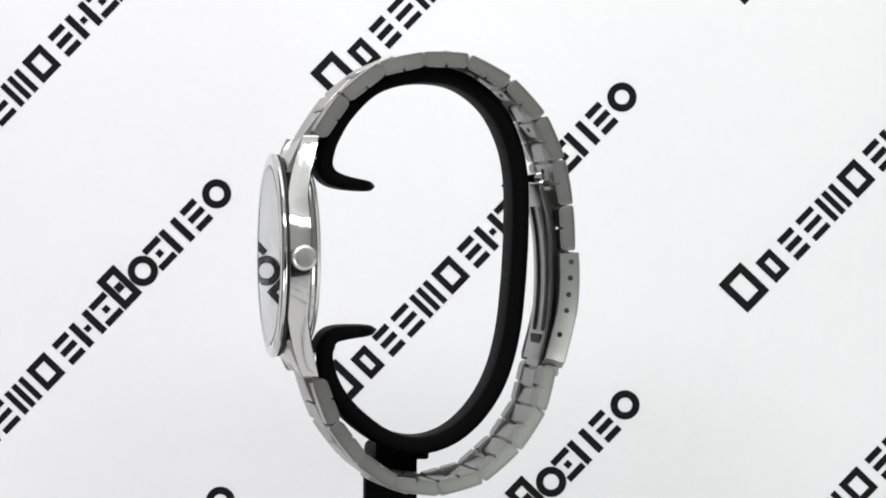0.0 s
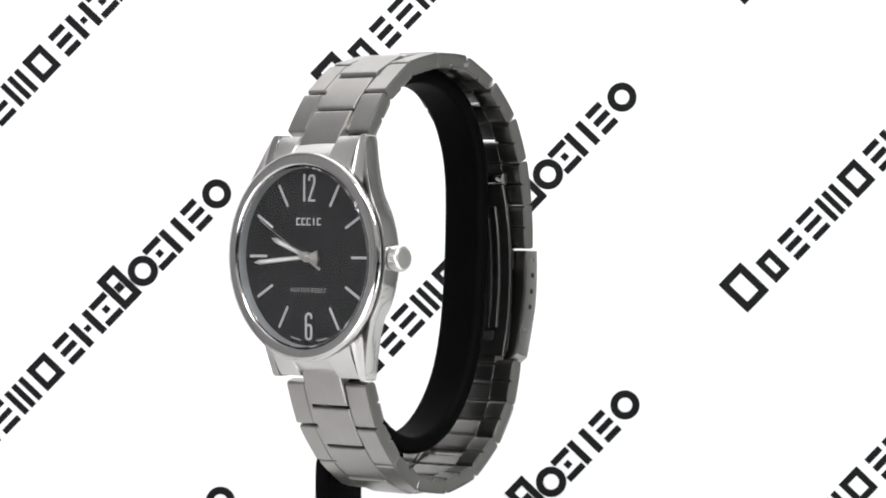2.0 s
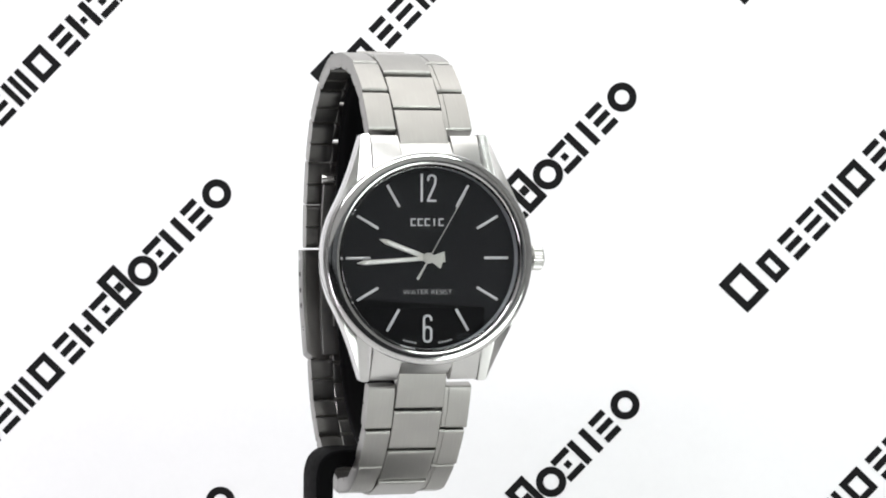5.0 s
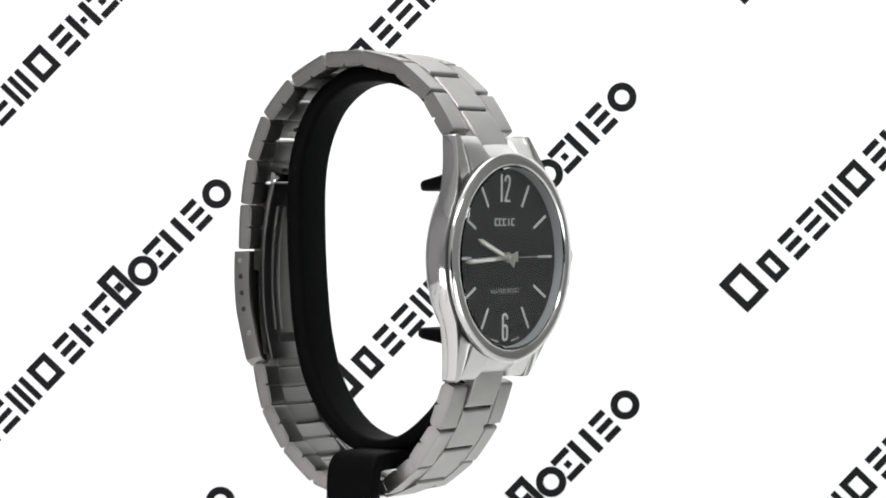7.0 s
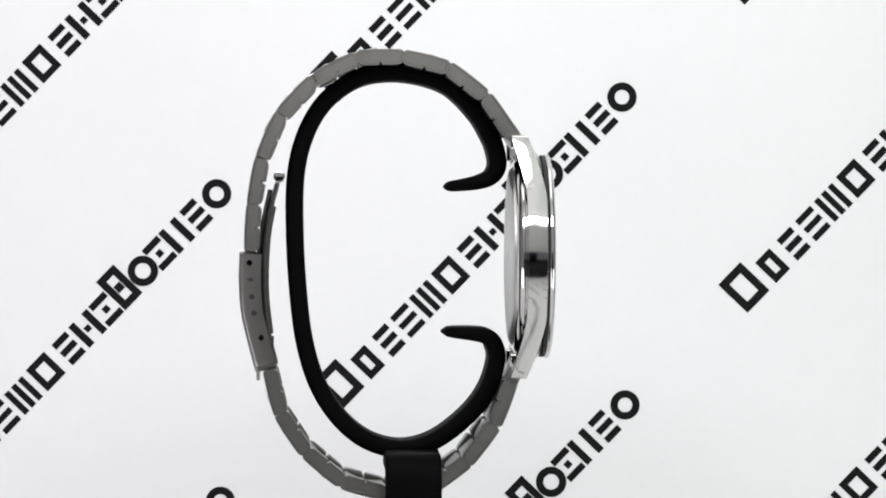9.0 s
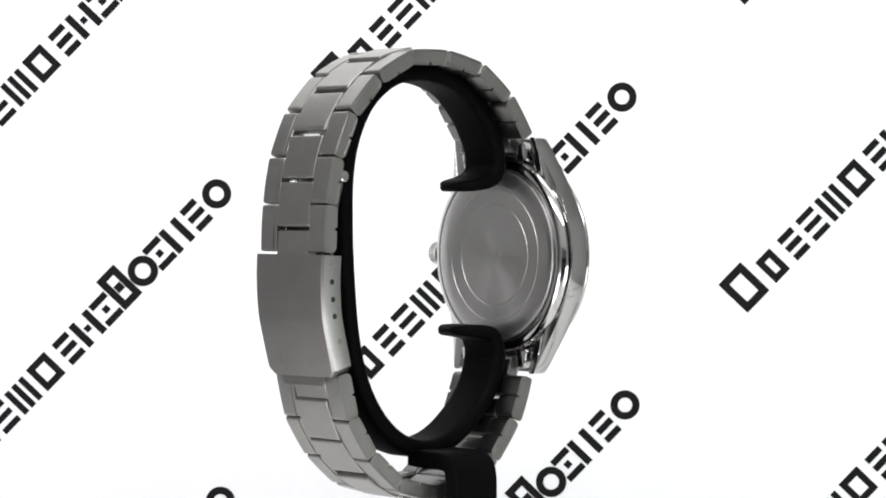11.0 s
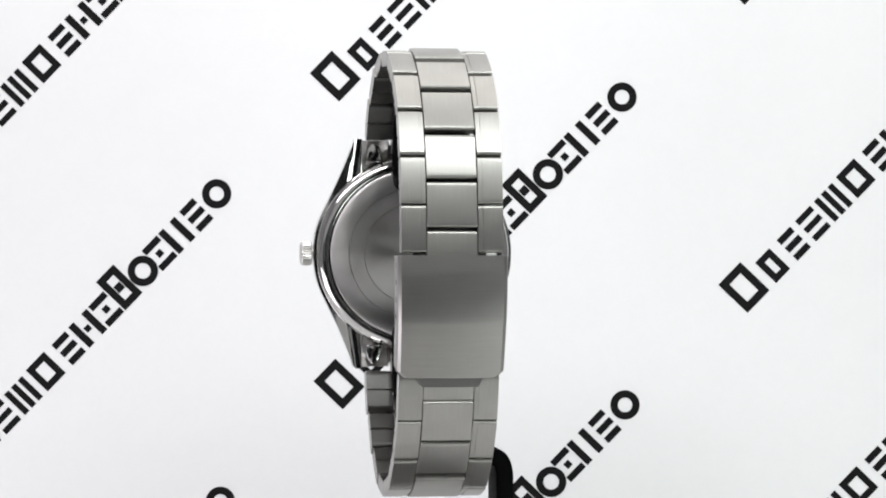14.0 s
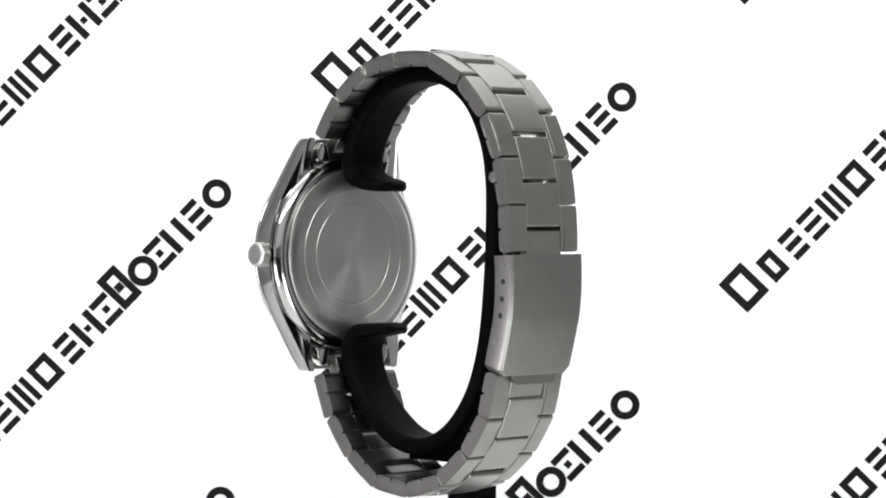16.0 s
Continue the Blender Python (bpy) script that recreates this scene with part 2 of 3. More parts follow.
def printed_row(size, x0, z0, flat=False):
    """One slanting row of fifteen plain black shapes of a printed shop sign, standing for its characters."""
    bm = bmesh.new()
    k = size
    lo, hi = BACK_Y - 0.12, BACK_Y - 0.004
    ux, uz = 0.6903, 0.7236

    def stroke(pts, w, closed=False):
        ribbon(bm, [(x0 + k * (a * ux - b * uz), z0 + k * (a * uz + b * ux)) for a, b in pts], w * k, lo, hi, closed=closed)

    def bars(s, w, h, n, th=13):
        for i in range(n):
            c = s - w / 2 + th / 2 + (w - th) * i / (n - 1)
            stroke([(c, -26), (c, -26 + h)], th)

    def rails(s, w, h, n, th=12):
        for i in range(n):
            c = -26 + th / 2 + (h - th) * i / (n - 1)
            stroke([(s - w / 2, c), (s + w / 2, c)], th)

    def ring(s, r, cz=0.0, th=13, wide=1.0):
        stroke([(s + (r - th / 2) * wide * math.cos(2 * math.pi * i / 28), cz + (r - th / 2) * math.sin(2 * math.pi * i / 28)) for i in range(28)], th, True)

    def box(s, w, h, th=13):
        a, b = w / 2 - th / 2, -26 + th / 2
        stroke([(s - a, b), (s + a, b), (s + a, -26 + h - th / 2), (s - a, -26 + h - th / 2)], th, True)

    def spot(s, cz, side):
        stroke([(s - side / 2, cz), (s + side / 2, cz)], side)

    box(0, 56, 72, 14)
    box(63, 36, 52, 12)
    rails(117, 34, 52, 3)
    rails(166, 38, 52, 3, 11)
    bars(218, 46, 52, 3, 11)
    box(276, 46, 54, 12)
    rails(334, 34, 52, 3)
    bars(383, 46, 52, 2)
    spot(383, 0, 11)
    rails(430, 38, 52, 2, 12)
    spot(430, 0, 12)
    box(474, 44, 72, 13)
    spot(474, 10, 15)
    ring(524, 27)
    rails(567, 38, 52, 2, 12)
    spot(567, 0, 12)
    bars(611, 42, 52, 2)
    rails(661, 34, 52, 3)
    ring(713, 26)
    if flat:
        for v in bm.verts:
            v.co = (v.co.x, v.co.z, FLOOR_Z + BACK_Y - v.co.y)
    return bm


K = (512.63 + BACK_Y) / 4942.4
ROLL = -0.0025


def on_backdrop(u, v):
    """From offsets in the picture's own grid to the backdrop's plan."""
    u, v = u - 784, 441 - v
    u, v = u * math.cos(ROLL) + v * math.sin(ROLL), -u * math.sin(ROLL) + v * math.cos(ROLL)
    return 6.23 + u * K, 9.62 - 0.0164 * (512.63 + BACK_Y) + v * K


for i in range(-3, 4):
    for j in range(-5, 6):
        x0, z0 = on_backdrop(607 + 717 * i + 6 * j, 687 - 171 * i + 545 * j)
        if -190 < x0 and x0 + 68 < 190 and FLOOR_Z + 6 < z0 and z0 + 72 < 280:
            part("printed_row", printed_row(K, x0, z0), INK, backdrop, "row of heavy black printed shapes", smooth=0)
        y0 = z0 - 130
        if -325 < x0 and x0 + 72 < 325 and -320 < y0 and y0 + 72 < BACK_Y - 4 and math.hypot(x0 + 33, y0 + 33) > 90:
            part("printed_row", printed_row(K, x0, y0, True), INK, floor, "row of heavy black printed shapes", smooth=0)

# ---- the filming camera, behind the lens ----
video_camera = thing("video_camera", "black video camera on a plate before the light tent", "camera")
bm, _ = prism(rounded([(-54, -30), (64, -30), (64, 62), (-54, 62)], 26, 6), -566, -524)
bevelled(bm, 3, 2, 50)
part("camera_body", bm, RUBBER, video_camera, smooth=40)
# plate and the strip below are added, unseen, to darken the dial's lower reflection
part("plate", bevelled(block(bmesh.new(), -330, 330, -640, -508, -40, -30.2), 1.5), RUBBER, video_camera, "added wide black plate, darkens the dial's lower reflection", smooth=40)
part("reflection_strip", bevelled(block(bmesh.new(), -320, 320, -520, -512, -76, -40.2), 1.0), RUBBER, video_camera, "added black strip, darkens lower reflections", smooth=40)

# ---- the stand ----
stand = thing("watch_stand", "black plastic C-shaped watch stand on a turning base", "stand")
hoop = [(-1.6, 12.6), (-4.6, 12.9), (-8.0, 13.5), (-10.3, 14.6), (-11.3, 16.6), (-10.9, 19.4), (-9.9, 21.9), (-7.5, 25.9), (-2.9, 30.5), (2.2, 32.6),
        (8.3, 33.3), (14.4, 32.1), (20.0, 28.0), (23.6, 21.9), (25.3, 14.7), (25.5, 5.5), (25.0, -4.7), (23.8, -14.9),
        (21.4, -23.0), (17.5, -29.2), (12.4, -33.4), (6.3, -35.0), (0.1, -33.5), (-6.0, -28.9), (-9.6, -24.1),
        (-11.2, -19.0), (-10.8, -16.2), (-9.6, -14.7), (-7.0, -14.1), (-1.2, -13.7)]


def swept_band(line, width, thick, corner, axis="x", centre=0.0, taper=0.0):
    """A rounded band swept along a line of (y, z) pairs; its width lies along x. taper: over how many millimetres the ends round off."""
    bm = bmesh.new()
    section = rounded([(-width / 2, -thick / 2), (width / 2, -thick / 2), (width / 2, thick / 2), (-width / 2, thick / 2)], corner, 4)
    pts = smooth_line(line, 6)
    run = [0.0]
    for a, b in zip(pts, pts[1:]):
        run.append(run[-1] + (b - a).length)
    rows = []
    for i, p in enumerate(pts):
        d = (pts[min(i + 1, len(pts) - 1)] - pts[max(i - 1, 0)]).normalized()
        nrm = Vector((-d.y, d.x))
        e = min(run[i], run[-1] - run[i])
        k = min(1.0, 0.55 + 0.45 * e / 10.5) if taper else 1.0
        if taper and e < taper:
            k *= max(0.25, math.sqrt(max(0.0, 1 - (1 - e / taper) ** 2)))
        kw = 1.0
        if taper and e < 4.2:
            kw = max(0.3, math.sqrt(max(0.0, 1 - (1 - e / 4.2) ** 2)))
        if axis == "x":
            rows.append([bm.verts.new((centre + s * kw, p.x + nrm.x * t * k, p.y + nrm.y * t * k)) for s, t in section])
        else:
            rows.append([bm.verts.new((p.x + nrm.x * t * k, centre + s * kw, p.y + nrm.y * t * k)) for s, t in section])
    n = len(section)
    for a, b in zip(rows, rows[1:]):
        for i in range(n):
            bm.faces.new((a[i], a[(i + 1) % n], b[(i + 1) % n], b[i]))
    bm.faces.new(rows[0])
    bm.faces.new(rows[-1][::-1])
    return bm


part("hoop", swept_band(hoop, 9.3, 3.25, 1.5, taper=1.7), RUBBER, stand, smooth=50)
neck = [(-2.0, -36.4), (-4.0, -36.5), (-7.0, -36.6), (-10.6, -36.6), (-12.6, -37.2), (-13.55, -39.2), (-13.7, -43.0), (-13.7, -56.0), (-13.7, -80.0), (-13.7, FLOOR_Z + 4.5)]
part("neck", swept_band(neck, 10.0, 3.2, 0.6, axis="y", centre=4.4), RUBBER, stand, smooth=50)
base = part("base", lathe([(0, 0), (33, 0), (34, 0.8), (34, 4.2), (33, 5), (0, 5)]), RUBBER, stand, at=(AXIS[0], AXIS[1], FLOOR_Z), smooth=40)
base.data.transform(Matrix.Rotation(radians(90), 4, "X"))

# ---- the watch ----
watch = thing("wrist_watch", "stainless steel wrist watch with a black dial", "watch")
ASKEW = Matrix.Translation((0, -17, 0)) @ Matrix.Rotation(radians(HEAD_TURN), 4, "Z") @ Matrix.Translation((0, 17, 0))
HEAD["at"], HEAD["turn"] = ASKEW, HEAD_TURN


def case_outline():
    """Round case with four lugs as (x, z) pairs, and the directions in which each pair meets the round hole."""
    tx, tz, r, half = 11.3, 21.8, 19.0, 9.95
    a = math.atan2(tz, tx) - math.acos(r / math.hypot(tx, tz))
    b = math.atan2(math.sqrt(17.8 ** 2 - half ** 2), half)
    quarter = [(r * math.cos(a * i / 12), r * math.sin(a * i / 12)) for i in range(13)]
    edge = rounded([quarter[-1], (tx, tz), (half, tz), (half, 15.1)], [0, 0.7, 0.3, 0], 5)[1:-1]
    run = [Vector(quarter[-1]).lerp(Vector(edge[0]), (i / 10)) for i in range(1, 10)]
    hollow = [p + Vector((-0.28, -0.10)) * math.sin(math.pi * (i + 1) / 10) for i, p in enumerate(run)]
    inner = [(half, edge[-1][1] + (15.1 - edge[-1][1]) * i / 5) for i in range(1, 5)]
    tip = [tuple(p) for p in hollow] + edge + inner
    notch = [(half * (1 - 2 * i / 12), math.sqrt(17.8 ** 2 - (half * (1 - 2 * i / 12)) ** 2)) for i in range(13)]
    ways = [a * i / 12 for i in range(13)] + [a + (b - a) * (i + 1) / (len(tip) + 1) for i in range(len(tip))]
    side = quarter + tip
    top = side + notch + [(-x, z) for x, z in side][::-1]
    turn = ways + [math.atan2(z, x) for x, z in notch] + [math.pi - w for w in ways[::-1]]
    return top + [(-x, -z) for x, z in top[1:-1]], turn + [w + math.pi for w in turn[1:-1]]


def lug_drop(z):
    """How far the lugs have bent back towards the wrist, from 0 at the case to 1 at their tips."""
    return min(1.0, max(0.0, (z - 10.9) / 10.9)) ** 1.3


def hollow_case(outline, ways, y0, y1, hole):
    """The case's middle: its outline joined to a round hole, front and back."""
    bm = bmesh.new()
    inner = [(hole * math.cos(w), hole * math.sin(w)) for w in ways]
    rows = [[bm.verts.new((x, y, z)) for x, z in line] for line, y in ((outline, y0), (outline, y1), (inner, y1), (inner, y0))]
    n = len(outline)
    for a, b in zip(rows, rows[1:] + rows[:1]):
        for i in range(n):
            bm.faces.new((a[i], a[(i + 1) % n], b[(i + 1) % n], b[i]))
    bmesh.ops.recalc_face_normals(bm, faces=bm.faces)
    rim = [e for e in bm.edges if e.calc_face_angle(0) > radians(50) and min(math.hypot(v.co.x, v.co.z) for v in e.verts) > 17.0
           and abs(e.verts[0].co.y - e.verts[1].co.y) < 0.01]
    bmesh.ops.bevel(bm, geom=rim, offset=0.4, segments=3, affect="EDGES", profile=0.5, clamp_overlap=True)
    return bm


bm = hollow_case(*case_outline(), -19.5, -16.0, 16.4)
for v in bm.verts:
    k = lug_drop(abs(v.co.z))
    front = (-16.0 - v.co.y) / 3.5
    y = v.co.y + k * (3.2 * front + 2.75 * (1 - front))
    t = max(0.0, (abs(v.co.z) - 20.6) / 1.2)
    mid = -17.75 + 2.97 * k
    v.co.y = mid + (y - mid) * math.sqrt(max(0.2, 1 - 0.3 * t * t))
case_body = part("case_body", bm, STEEL, watch, smooth=20)
case_body.data.materials.append(CASE_TOP)
for f in case_body.data.polygons:
    if f.normal.y < -0.55:
        f.material_index = 1
part("bezel", lathe([(16.2, -19.6), (18.0, -19.6), (18.1, -19.93), (18.5, -19.96), (18.68, -20.08), (18.68, -20.5), (18.45, -20.78), (17.7, -20.98), (16.95, -21.03), (16.55, -20.98), (16.2, -20.6)], 128, True),
     STEEL, watch, smooth=60)
part("bezel_groove", lathe([(17.4, -19.8), (18.45, -19.8), (18.45, -19.3), (17.4, -19.3)], 96, True), DARK_HOLE, watch, "dark line between case and bezel")
crystal = part("crystal", lathe([(0, -0.4), (15.9, -0.4), (16.2, -0.15), (16.2, 0.3), (15.9, 0.35), (0, 0.35)], 96), GLASS, watch, "clear flat mineral glass", at=(0, -20.55, 0), smooth=0)
crystal.visible_shadow = False
part("rehaut", lathe([(15.9, -18.5), (16.15, -20.0), (16.25, -20.0), (16.25, -18.4), (15.9, -18.4)], 96, True), RING, watch, "grey sloping ring round the dial")
dial = part("dial", lathe([(0, -18.5), (16.0, -18.5), (16.0, -18.1), (0, -18.1)], 96), DIAL, watch, "glossy black dial", at=(0, 0, 0))

bm, _ = prism([(-0.24, 10.35), (0.24, 10.35), (0.24, 14.75), (-0.24, 14.75)], -18.68, -18.5)
bevelled(bm, 0.06, 1)
index = part("hour_index", bm, PRINT, dial)
for hour in (2, 3, 4, 5, 7, 8, 9, 10, 11):
    ob = part("hour_index", index.data, PRINT, dial)
    ob.rotation_euler = (0, radians(30 * hour), 0)
index.rotation_euler = (0, radians(30), 0)
bm = bmesh.new()
ribbon(bm, [(-1.12, 9.85), (-1.12, 14.75)], 0.37, -18.66, -18.5)
two = [(0.02, 13.55)] + arc(0.72, 13.85, 0.66, 175, -10, 10) + [(1.3, 13.0), (0.05, 10.2), (0.05, 10.05), (1.5, 10.05)]
ribbon(bm, two, 0.37, -18.66, -18.5)
part("numeral_twelve", bm, PRINT, dial, "tall thin number 12", smooth=0)
bm = bmesh.new()
six = [(0.66, -11.0)] + arc(0, -10.75, 0.66, 10, 180, 10) + [(-0.66, -12.4)] + arc(0, -14.02, 0.66, 180, 360, 10) + [(0.66, -12.9)] + arc(0, -12.75, 0.66, 0, 165, 10)
ribbon(bm, six, 0.37, -18.66, -18.5)
part("numeral_six", bm, PRINT, dial, "tall thin number 6", smooth=0)
bm = written("WATER RESIST", 0.86, 8.9, 0.018)
bmesh.ops.translate(bm, vec=(0, -18.6, -5.95), verts=bm.verts)
part("water_resist_text", bm, PRINT, dial, "small printed words", smooth=0)
bm = bmesh.new()
for i in range(5):
    x = -3.1 + 1.27 * i
    w = 0.95 if i != 3 else 0.25
    x0 = x if i != 3 else x + 0.35
    block(bm, x0, x0 + w, -18.56, -18.5, 5.62, 5.85)
    block(bm, x0, x0 + w, -18.56, -18.5, 6.72, 6.95)
    block(bm, x0, x0 + 0.24, -18.56, -18.5, 5.85, 6.72)
part("maker_mark", bm, PRINT, dial, "small silver maker's mark of plain bars", smooth=0)
for side in (-1, 1):
    bm = bmesh.new()
    for i in range(5):
        a = radians(180 - side * (8.5 + 2.0 * i))
        x, z = 15.0 * math.sin(a), 15.0 * math.cos(a)
        block(bm, x - 0.17, x + 0.17, -18.54, -18.5, z - 0.14, z + 0.14)
    part("tiny_print", bm, PRINT, dial, "tiny unreadable print", smooth=0)


def watch_hand(name, length, y, wide, tail, label):
    pivot = (0, y, 0)
    bm, _ = prism([(-wide * 0.42, 1.0), (wide * 0.42, 1.0), (wide / 2, length - 1.3), (0, length), (-wide / 2, length - 1.3)], -0.12, 0.12)
    prism([(-0.45, -0.9), (0.45, -0.9), (0.95, -tail), (-0.95, -tail)], -0.12, 0.12, bm=bm)
    prism([(0.95 * math.cos(i * math.pi / 10), 0.95 * math.sin(i * math.pi / 10)) for i in range(20)], -0.13, 0.11, bm=bm)
    ob = part(name, bm, HAND, watch, label, at=pivot, smooth=0)
    bm, _ = prism([(-wide * 0.22, 1.9), (wide * 0.22, 1.9), (wide * 0.27, length - 1.7), (-wide * 0.27, length - 1.7)], -0.2, -0.1)
    part("paint_strip", bm, LUME, ob, "white painted strip", at=pivot, smooth=0)
    return ob


hour_hand = watch_hand("hour_hand", 9.5, -18.95, 0.95, 2.7, "steel hour hand with a white strip")
minute_hand = watch_hand("minute_hand", 13.0, -19.3, 0.85, 2.9, "steel minute hand with a white strip")
bm, _ = prism([(-0.06, -1.5), (0.06, -1.5), (0.05, 13.0), (-0.05, 13.0)], -0.06, 0.06)
prism([(-0.22, -4.3), (0.22, -4.3), (0.10, 0), (-0.10, 0)], -0.07, 0.07, bm=bm)
prism([(0.55 * math.cos(i * math.pi / 10), 0.55 * math.sin(i * math.pi / 10)) for i in range(20)], -0.16, 0.1, bm=bm)
second_hand = part("second_hand", bm, HAND, watch, "thin steel seconds hand", at=(0, -19.65, 0), smooth=0)
part("hand_post", lathe([(0, -19.95), (0.3, -19.95), (0.36, -19.8), (0.36, -18.5)], 20), HAND, watch)

# crown with its knurled edge
bm = bmesh.new()
seg = 56
rings = [(18.6, 1.0, 0), (19.25, 1.0, 0), (19.25, 2.05, 0.1), (19.45, 2.3, 0.16), (21.0, 2.3, 0.16), (21.25, 2.12, 0.04), (21.45, 1.75, 0), (21.5, 0.9, 0)]
rows = []
for x, r, tooth in rings:
    rows.append([bm.verts.new((x, (r - tooth * (i % 2)) * math.cos(2 * math.pi * i / seg), (r - tooth * (i % 2)) * math.sin(2 * math.pi * i / seg))) for i in range(seg)])
for a, b in zip(rows, rows[1:]):
    for i in range(seg):
        bm.faces.new((a[i], a[(i + 1) % seg], b[(i + 1) % seg], b[i]))
bm.faces.new(rows[-1])
part("crown", bm, SATIN, watch, "knurled winding crown", at=(0, -17.3, 0), smooth=25)

# case back
part("back_ring", lathe([(17.6, -16.2), (17.6, -15.75), (18.25, -15.7), (18.45, -15.5), (18.35, -15.05), (18.0, -14.65), (17.3, -14.28), (16.6, -14.15), (16.3, -14.25), (16.2, -16.2)], 128, True), STEEL, watch, "polished ring under the case")
caseback = part("caseback", lathe([(0, 2.15), (9.35, 2.15), (9.45, 2.04), (9.55, 2.15), (12.25, 2.15), (12.35, 2.04), (12.45, 2.15), (15.2, 2.15), (15.9, 1.9), (16.1, 1.3), (16.1, 0), (0, 0)], 128), BACK_STEEL, watch,
                "round case back of radially brushed steel", at=(0, -15.7, 0), smooth=30)


def round_writing(bm, text, start, step, radius, height):
    for i, ch in enumerate(text):
        if ch == " ":
            continue
        one = written(ch, height, None if ch in "I1" else height * 0.55)
        me = bpy.data.meshes.new("letter")
        one.to_mesh(me)
        one.free()
        a = radians(start + step * i)
        # seen from behind: x runs to the left
        me.transform(Matrix.Rotation(-a, 4, "Y") @ Matrix.Translation((0, 0, radius)) @ Matrix.Scale(-1, 4, (1, 0, 0)))
        bm.from_mesh(me)
        bpy.data.meshes.remove(me)


ENGRAVED = material("engraved_bright_steel", (0.46, 0.46, 0.45), 0.42, 1.0, 0.05, 80)
bm = bmesh.new()
round_writing(bm, "STAINLESS STEEL BACK", 104, 5.5, 10.9, 1.5)
round_writing(bm, "WATER RESISTANT", 244, 5.9, 10.9, 1.5)
bmesh.ops.translate(bm, vec=(0, -13.5, 0), verts=bm.verts)
part("engraved_words", bm, ENGRAVED, caseback, "engraved words round the case back", smooth=0)
bm = bmesh.new()
for start, count in ((-9, 4), (38, 8)):
    for i in range(count):
        a = -radians(start + 5.2 * i)
        c = Vector((10.9 * math.sin(a), 10.9 * math.cos(a)))
        block(bm, c.x - 0.33, c.x + 0.33, -13.56, -13.5, c.y - 0.42, c.y - 0.2)
        block(bm, c.x - 0.33, c.x + 0.33, -13.56, -13.5, c.y + 0.2, c.y + 0.42)
for i in range(5):
    block(bm, 3.0 - 1.3 * i, 3.9 - 1.3 * i, -13.56, -13.5, -0.5, -0.3)
    block(bm, 3.0 - 1.3 * i, 3.9 - 1.3 * i, -13.56, -13.5, 0.3, 0.5)
part("engraved_marks", bm, ENGRAVED, caseback, "engraved bars of a number and a mark", smooth=0)

# end pieces between the lugs
for s in (1, -1):
    bm = bmesh.new()
    grids = []
    for low in (False, True):
        grid = []
        for x in (9.75, 8.0, 6.2, 4.8, 4.6, 3.2, 1.6, 0.0, -1.6, -3.2, -4.6, -4.8, -6.2, -8.0, -9.75):
            tip_z = 20.6 if abs(x) < 4.7 else 21.5
            z0 = math.sqrt(18.0 ** 2 - x * x)
            line = []
            for j in range(7):
                z = z0 + (tip_z - z0) * j / 6
                edge = max(0.0, (z - tip_z + 0.8) / 0.8)
                u = (z - z0) / (tip_z - z0)
                y = -19.15 + 3.0 * u ** 1.1 + 0.35 * edge * edge + (1.15 if low else 0.0)
                line.append(bm.verts.new((x, y, z * s)))
            grid.append(line)
        grids.append(grid)
    for grid in grids:
        for a, b in zip(grid, grid[1:]):
            for j in range(6):
                bm.faces.new((a[j], a[j + 1], b[j + 1], b[j]))
    f, b = grids
    for i in range(14):
        for j in (0, 6):
            bm.faces.new((f[i][j], f[i + 1][j], b[i + 1][j], b[i][j]))
    for i in (0, 14):
        for j in range(6):
            bm.faces.new((f[i][j], f[i][j + 1], b[i][j + 1], b[i][j]))
    part("end_link", bm, CASE_TOP, watch, smooth=25)
    for x in (-7.6, 7.6):
        bm, _ = prism(rounded([(-1.6, 0), (1.6, 0), (1.3, 2.2), (0.4, 3.6), (-0.9, 3.0)], 0.4, 3), -16.6, -13.5)
        bevelled(bm, 0.25, 2, 50)
        for v in bm.verts:
            v.co.x, v.co.z = x + v.co.x * (1 if x > 0 else -1), s * (17.4 + v.co.z)
        part("end_link_tab", bm, STEEL, watch, smooth=40)

HEAD["at"], HEAD["turn"] = Matrix.Identity(4), 0.0

# bracelet: joints of the outer line as (y, z), from the upper lugs over the back to the lower lugs
upper = [(-14.3, 22.2), (-9.3, 29.5), (-2.3, 34.9), (6.05, 36.9), (14.5, 36.7), (22.7, 32.5), (28.9, 25.9), (32.4, 17.8), (33.9, 9.4), (34.3, 0.9)]
lower = [(31.0, -20.3), (28.9, -28.7), (24.3, -35.6), (17.4, -41.4), (9.1, -43.6), (0.5, -42.4), (-6.1, -37.6), (-11.3, -30.8), (-14.4, -22.4)]
up_wide = [19.0, 18.6, 18.1, 17.8, 17.8, 17.8, 17.8, 17.8, 17.8]
low_wide = [17.6, 17.6, 17.6, 17.5, 17.5, 17.8, 18.3, 18.9]
LINK_T = 2.85


def link_section(length, thick, bulge=0.14, end=0.85):
    h = length / 2
    steps = [1.0, 0.74, 0.5, 0.25, 0.0, -0.25, -0.5, -0.74, -1.0]
    top = [(h * u, -bulge * u * u) for u in steps]
    fold = [(-0.32, -thick), (-0.16, -thick + 0.55), (0.16, -thick + 0.55), (0.32, -thick)]
    outline = [(-h, -thick)] + fold + [(h, -thick)] + top
    return rounded(outline, [1.2, 0, 0, 0, 0, 1.2, end] + [0] * 7 + [end], 7)


